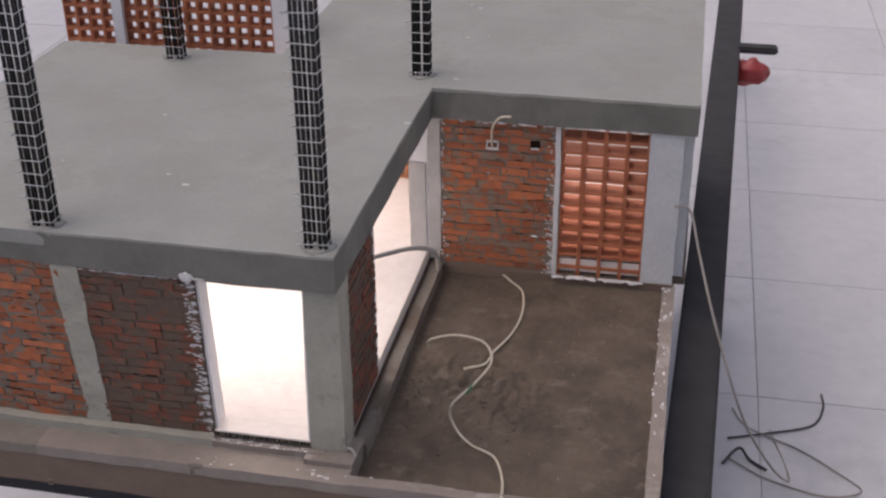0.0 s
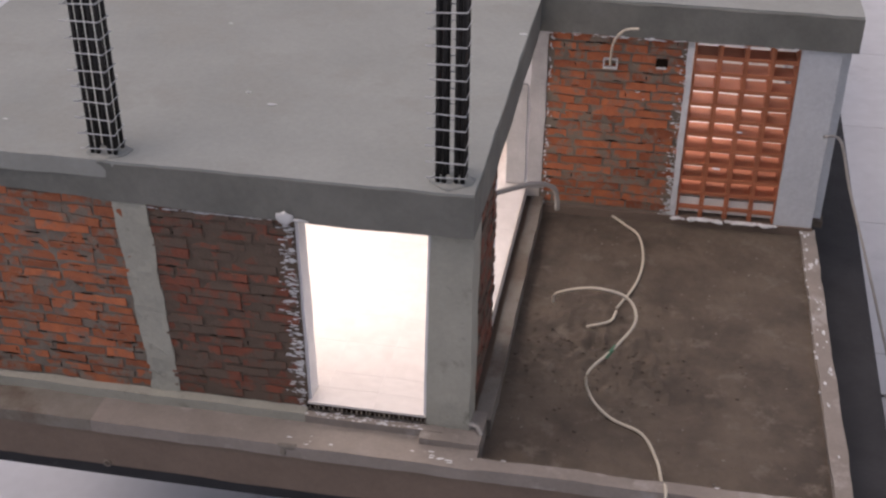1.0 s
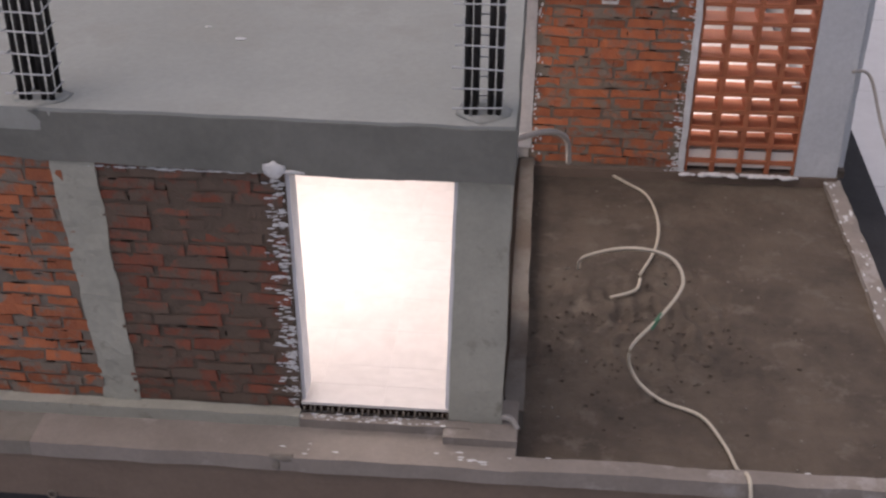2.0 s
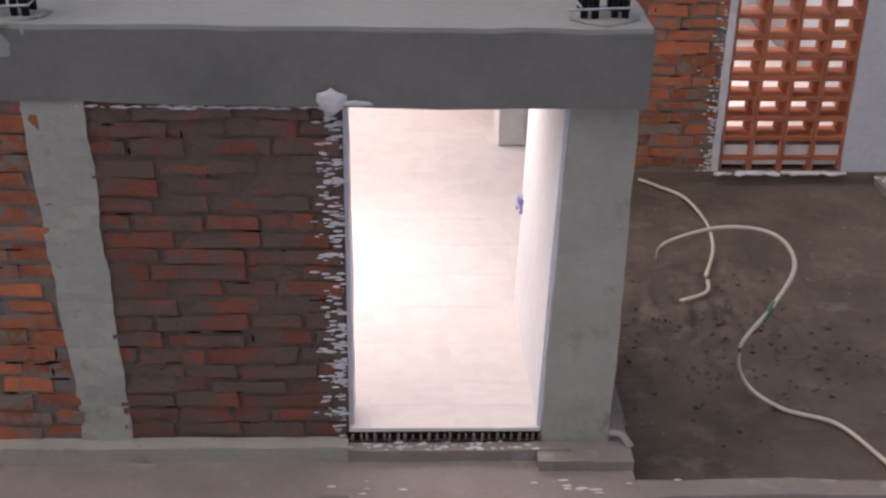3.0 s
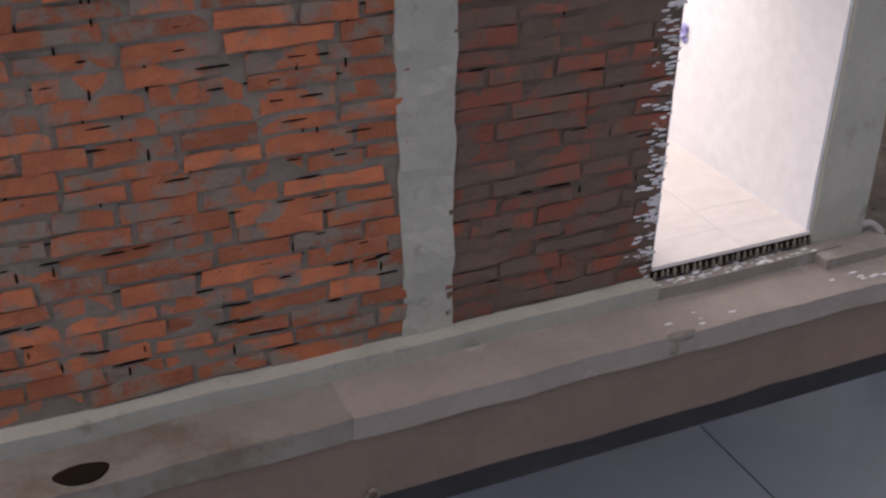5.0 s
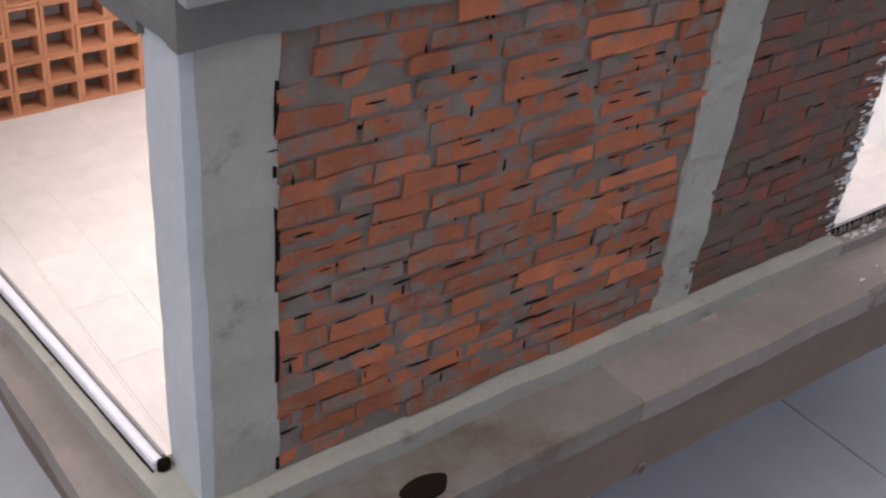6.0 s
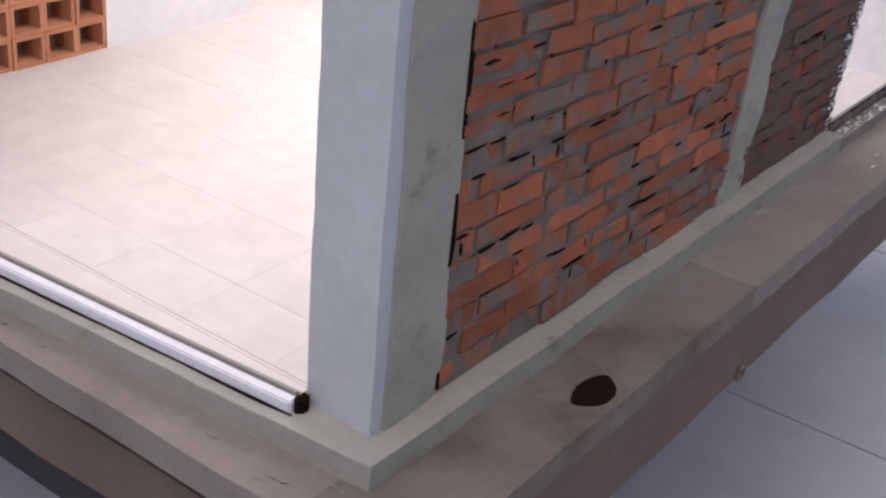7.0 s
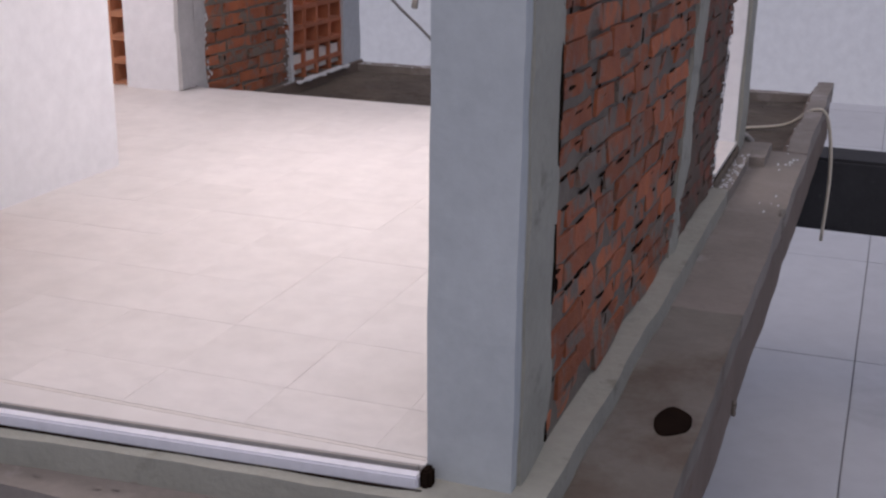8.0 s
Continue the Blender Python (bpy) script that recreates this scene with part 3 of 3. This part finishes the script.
scraps("mortar_scraps", "white plaster splashes on the roof slab", 16, lambda r: (r.uniform(-6, 4), r.uniform(0.5, 10.5) if r.random() < 0.5 else r.uniform(0.3, 5), TOP + 0.008), 0.035, 6, flat=(1.3, 0.6, 0.2))
scraps("mortar_scraps", "white plaster splashes on the ledge", 22, lambda r: (r.choice((r.uniform(-1.6, 4.4), -0.1 + r.uniform(-0.1, 0.5))), -0.5 + r.uniform(0, 0.16), -0.197), 0.016, 7, flat=(2.6, 0.7, 0.2))
scraps("mortar_scraps", "white plaster splashes on the terrace curb", 46, lambda r: (4.5 + r.uniform(-0.1, 0.1), 5.6 * r.random() ** 0.6, -0.338), 0.022, 8, flat=(0.8, 1.8, 0.25))
scraps("mortar_scraps", "thin white plaster line under the front beam", 70, lambda r: (r.uniform(-2.95, -1.4), -0.14, H - 0.004 + r.gauss(0, 0.006)), 0.012, 15, flat=(3.2, 0.5, 0.5))
scraps("mortar_scraps", "thin white plaster line under the terrace beam", 90, lambda r: (r.uniform(0.6, 4.1), YB - 0.065, H - 0.01 + r.gauss(0, 0.008)), 0.014, 16, flat=(3.0, 0.5, 0.5))
scraps("mortar_scraps", "white mortar flecks along the terrace brick edge", 60, lambda r: (0.65 + abs(r.gauss(0, 0.03)), YB - 0.012, r.uniform(-0.3, H)), 0.014, 17, flat=(1.0, 0.5, 1.6))
scraps("mortar_scraps", "loose mortar lumps and crumbs on the terrace bed", 260, lambda r: (r.gauss(1.9, 0.7), r.gauss(2.0, 0.7), -0.415), 0.016, 18, M_MUD, (1.3, 1, 0.8))
scraps("mortar_scraps", "white plaster splashes on the west ledge", 34, lambda r: (-6.66 + r.uniform(-0.16, 0.12), r.uniform(-0.3, 3.0), -0.197), 0.011, 25, M_WASH, (1.0, 2.4, 0.25))
scraps("mortar_scraps", "pale plaster crumbs along the door sill", 46, lambda r: (r.uniform(XO, XCR), -0.07 + r.uniform(-0.05, 0.05), -0.1), 0.014, 19, flat=(2.2, 1.0, 0.4))
spl = bmesh.new()
r9 = random.Random(9)
blob((-1.45, -0.53, -0.22), 0.09, spl, (1.4, 0.35, 0.5), r9, 2)
blob((-1.5, -0.545, -0.29), 0.05, spl, (0.8, 0.3, 1.2), r9, 2)
tagged(part("plaster_drip", spl, M_LEDGE, smooth=True), "plaster drip hanging over the ledge edge", "plaster drip")
cap = bmesh.new()
blob((-1.42, -0.175, H + 0.05), 0.055, cap, (1.5, 0.4, 1.3), r9, 2)
blob((-1.27, -0.175, H + 0.035), 0.03, cap, (3.2, 0.4, 0.6), r9, 2)
tagged(part("plaster_dab", cap, M_LIME, smooth=True), "dab of white plaster at the beam over the door", "plaster dab")


# ---- pieces: tiles, bricks, lattice blocks ----
def piece(name, mesh, parent, m, material=None):
    ob = new(name, mesh)
    ob.parent = parent
    ob.matrix_basis = m
    return ob


def brick_mesh(l, h, d, seed, material):
    bm = rough_box(-l / 2, l / 2, 0, d, -h / 2, h / 2, step=0.13, amp=0.019, grainy=7, seed=seed * 3.3)
    bmesh.ops.bevel(bm, geom=[e for e in bm.edges if len(e.link_faces) == 2 and e.calc_face_angle() > 0.9], offset=0.008, segments=1, affect="EDGES")
    for v in bm.verts:
        v.co *= S
    me = bpy.data.meshes.new("brick")
    bm.to_mesh(me)
    bm.free()
    me.materials.append(material)
    return me


def brick_panel(parent, origin, along, width, z0, z1, courses, material, seed, proud=0.0):
    """Rows of hand-laid bricks of uneven length; origin at the panel's lower start, bricks facing the open side."""
    r = random.Random(seed)
    h = (z1 - z0) / courses
    lengths = (0.22, 0.32, 0.42, 0.5, 0.6)
    meshes = {(l, v): brick_mesh(l, h * 0.8, 0.1, v + l, material) for l in lengths for v in range(3)}
    yaw = math.degrees(math.atan2(along[1], along[0]))
    for c in range(courses):
        s = r.uniform(-0.3, 0.0)
        while s < width - 0.05:
            l = r.choice(lengths[1:])
            a, b = max(s, 0.012), min(s + l, width - 0.012)
            if b - a > 0.12:
                want = b - a
                key = min(lengths, key=lambda q: abs(q - want))
                if want / key > 1.25 or want / key < 0.6:
                    s += l + 0.03
                    continue
                mid = (a + b) / 2
                p = Vector(origin) + Vector((along[0], along[1], 0)) * mid
                if parent is front:
                    p.y += bow(p.x, z0 + (c + 0.5) * h)
                p.z = z0 + (c + 0.5) * h + r.uniform(-0.009, 0.009) + 0.012 * math.sin(mid * 2 + c * 0.7)
                m = pose(p.x * S, p.y * S, p.z * S, r.uniform(-2, 2), r.uniform(-1.7, 1.7), yaw) @ Matrix.Translation((0, (r.uniform(-0.008, 0.012) - proud) * S, 0)) @ Matrix.Diagonal((want / key * 0.99, 1, r.uniform(0.8, 1.18), 1))
                piece("brick", meshes[(key, r.randrange(3))], parent, m)
            s += l + r.uniform(0.02, 0.045)


brick_panel(front, (XA, 0.0, 0), (1, 0), XB0 - XA + 0.02, -0.07, H + 0.07, 20, M_BRICK, 11)
brick_panel(front, (XB1 - 0.05, 0.0, 0), (1, 0), XO - XB1 + 0.05, -0.07, H + 0.03, 20, M_SMEAR, 12)
brick_panel(side, (XR - 0.04, 0.4, 0), (0, 1), 1.46, -0.1, H, 20, M_SMEAR, 13)
brick_panel(back, (0.63, YB, 0), (1, 0), 1.93, -0.27, H, 20, M_BRICK, 14)


def lattice_mesh(w, h, d, material, hole):
    """One hollow clay block: a square funnel that narrows to a hole at mid depth."""
    bm = bmesh.new()

    def ring_at(a, b, y):
        return [bm.verts.new((sx * a * S, y * S, sz * b * S)) for sx, sz in ((-1, -1), (1, -1), (1, 1), (-1, 1))]

    o0, i0 = ring_at(w / 2, h / 2, 0), ring_at(w / 2 - 0.028, h / 2 - 0.024, 0)
    i1, i2 = ring_at(w * hole, h * hole, d * 0.45), ring_at(w / 2 - 0.028, h / 2 - 0.024, d)
    o1 = ring_at(w / 2, h / 2, d)
    for a, b in ((o0, i0), (i0, i1), (i1, i2), (i2, o1), (o1, o0)):
        for k in range(4):
            bm.faces.new((a[k], a[(k + 1) % 4], b[(k + 1) % 4], b[k]))
    bmesh.ops.recalc_face_normals(bm, faces=bm.faces)
    me = bpy.data.meshes.new("lattice_block")
    bm.to_mesh(me)
    bm.free()
    me.materials.append(material)
    return me


def lattice(parent, x0, x1, y, z0, z1, nx, nz, material, seed=1, hole=0.34, deep=0.22):
    w, h = (x1 - x0) / nx, (z1 - z0) / nz
    me = lattice_mesh(w * 0.985, h * 0.98, deep, material, hole)
    r = random.Random(seed)
    for i in range(nx):
        for k in range(nz):
            m = pose((x0 + (i + 0.5) * w) * S, (y + r.uniform(-0.008, 0.008)) * S, (z0 + (k + 0.5) * h) * S, r.uniform(-1, 1), r.uniform(-0.8, 0.8), r.uniform(-1, 1))
            piece("lattice_block", me, parent, m)


# solid dark blobs stand for shade in open joints and under bricks
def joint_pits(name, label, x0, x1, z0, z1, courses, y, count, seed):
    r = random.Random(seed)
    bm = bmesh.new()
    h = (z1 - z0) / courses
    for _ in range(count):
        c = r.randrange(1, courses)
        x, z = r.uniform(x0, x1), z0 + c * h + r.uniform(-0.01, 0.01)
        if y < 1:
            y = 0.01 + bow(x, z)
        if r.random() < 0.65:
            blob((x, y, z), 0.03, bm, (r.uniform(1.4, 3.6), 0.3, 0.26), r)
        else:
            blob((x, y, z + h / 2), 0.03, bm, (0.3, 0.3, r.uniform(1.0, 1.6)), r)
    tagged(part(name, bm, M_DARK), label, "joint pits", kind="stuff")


joint_pits("joint_pits", "dark blobs for shade in the orange brick joints", XA, XB0 - 0.1, -0.07, H, 20, 0.01, 190, 21)
joint_pits("joint_pits", "dark blobs for shade in the smeared brick joints", XB1, XO - 0.1, -0.07, H, 20, 0.01, 22, 22)
joint_pits("joint_pits", "dark blobs for shade in the terrace brick joints", 0.55, 2.5, -0.27, H, 20, YB + 0.01, 70, 23)
# dark strip painted for the shade where column and bricks meet
tagged(part("joint_gap", bowed(rough_box(XA - 0.002, XA + 0.02, 0.004, 0.03, -0.05, H, step=0.05, amp=0.013, seed=31)), M_DARK), "ragged dark strip for shade between column and bricks", "joint gap")
return_block = lattice_mesh(0.246, 0.238, 0.22, M_CLAY_PALE, 0.34)
lattice(back, 2.63, 4.03, YB + 0.01, -0.38, H, 4, 12, M_CLAY, 1, 0.4, 0.36)
lattice(back, -1.3, -0.14, 8.22, 0.0, 2.2, 5, 10, M_CLAY_PALE, 2)
for i in range(6):
    for k in range(10):
        piece("lattice_block", return_block, back, pose(0.2 * S, (6.325 + 0.25 * i) * S, (0.121 + 0.242 * k) * S, 0, 0, -90))
lattice(rooms, -6.33, -4.25, 4.3, 0.0, H, 8, 11, M_CLAY_PALE, 3)
lattice(rooms, -7.0, -5.97, 7.82, 1.0, 4.3, 4, 15, M_CLAY, 4)
lattice(rooms, -5.77, -2.9, 7.82, 1.0, 4.3, 12, 15, M_CLAY, 5)


def tile_mesh(name, size, thick, material, bev):
    bm = box(-size / 2, size / 2, -size / 2, size / 2, -thick, 0, bev=bev)
    for v in bm.verts:
        v.co *= S
    me = bpy.data.meshes.new(name)
    bm.to_mesh(me)
    bm.free()
    me.materials.append(material)
    return me


tm = tile_mesh("tile", 1.0, 0.028, M_TILE, 0.0)
r7 = random.Random(7)


def lay_tiles(xa, xb, ya, yb, west=0.0):
    """Cream tiles on a 0.6 grid, cut at the edges of the given rectangle."""
    i0, i1 = math.floor((xa - XCR) / 0.6), math.ceil((xb - XCR) / 0.6)
    for i in range(i0, i1):
        for j in range(int((yb) / 0.6) + 1):
            u0, u1 = max(xa, XCR + 0.6 * i), min(xb, XCR + 0.6 * (i + 1))
            v0, v1 = max(ya, 0.6 * j), min(yb, 0.6 * (j + 1))
            if u1 - u0 < 0.02 or v1 - v0 < 0.02:
                continue
            m = pose((u0 + u1) / 2 * S, (v0 + v1) / 2 * S, r7.uniform(-0.0008, 0.0) * S, r7.uniform(-0.04, 0.04), r7.uniform(-0.04, 0.04), 0)
            piece("tile", tm, house_floor, m @ Matrix.Diagonal((u1 - u0 - 0.0015, v1 - v0 - 0.0015, 1, 1)))


lay_tiles(-6.4, 0.4, 0.3, 8.2)
lay_tiles(XO + 0.01, XCR, 0.0, 0.3)
lay_tiles(0.4, 4.4, YB + 0.3, 11.2)
gm = tile_mesh("tile", PITCH - 0.022, 0.03, M_FLOORTILE, 0.004)
for i in range(-9, 6):
    for j in range(-10, 9):
        x, y = TX + PITCH * (i + 0.5), TY + PITCH * (j + 0.5)
        if x < 27 + PITCH / 2 and y < 50 + PITCH / 2:
            piece("tile", gm, ground, pose(x * S, y * S, (FLOOR_Z + r7.uniform(-0.006, 0.0)) * S, 0, 0, r7.choice((0, 90, 180, 270))))
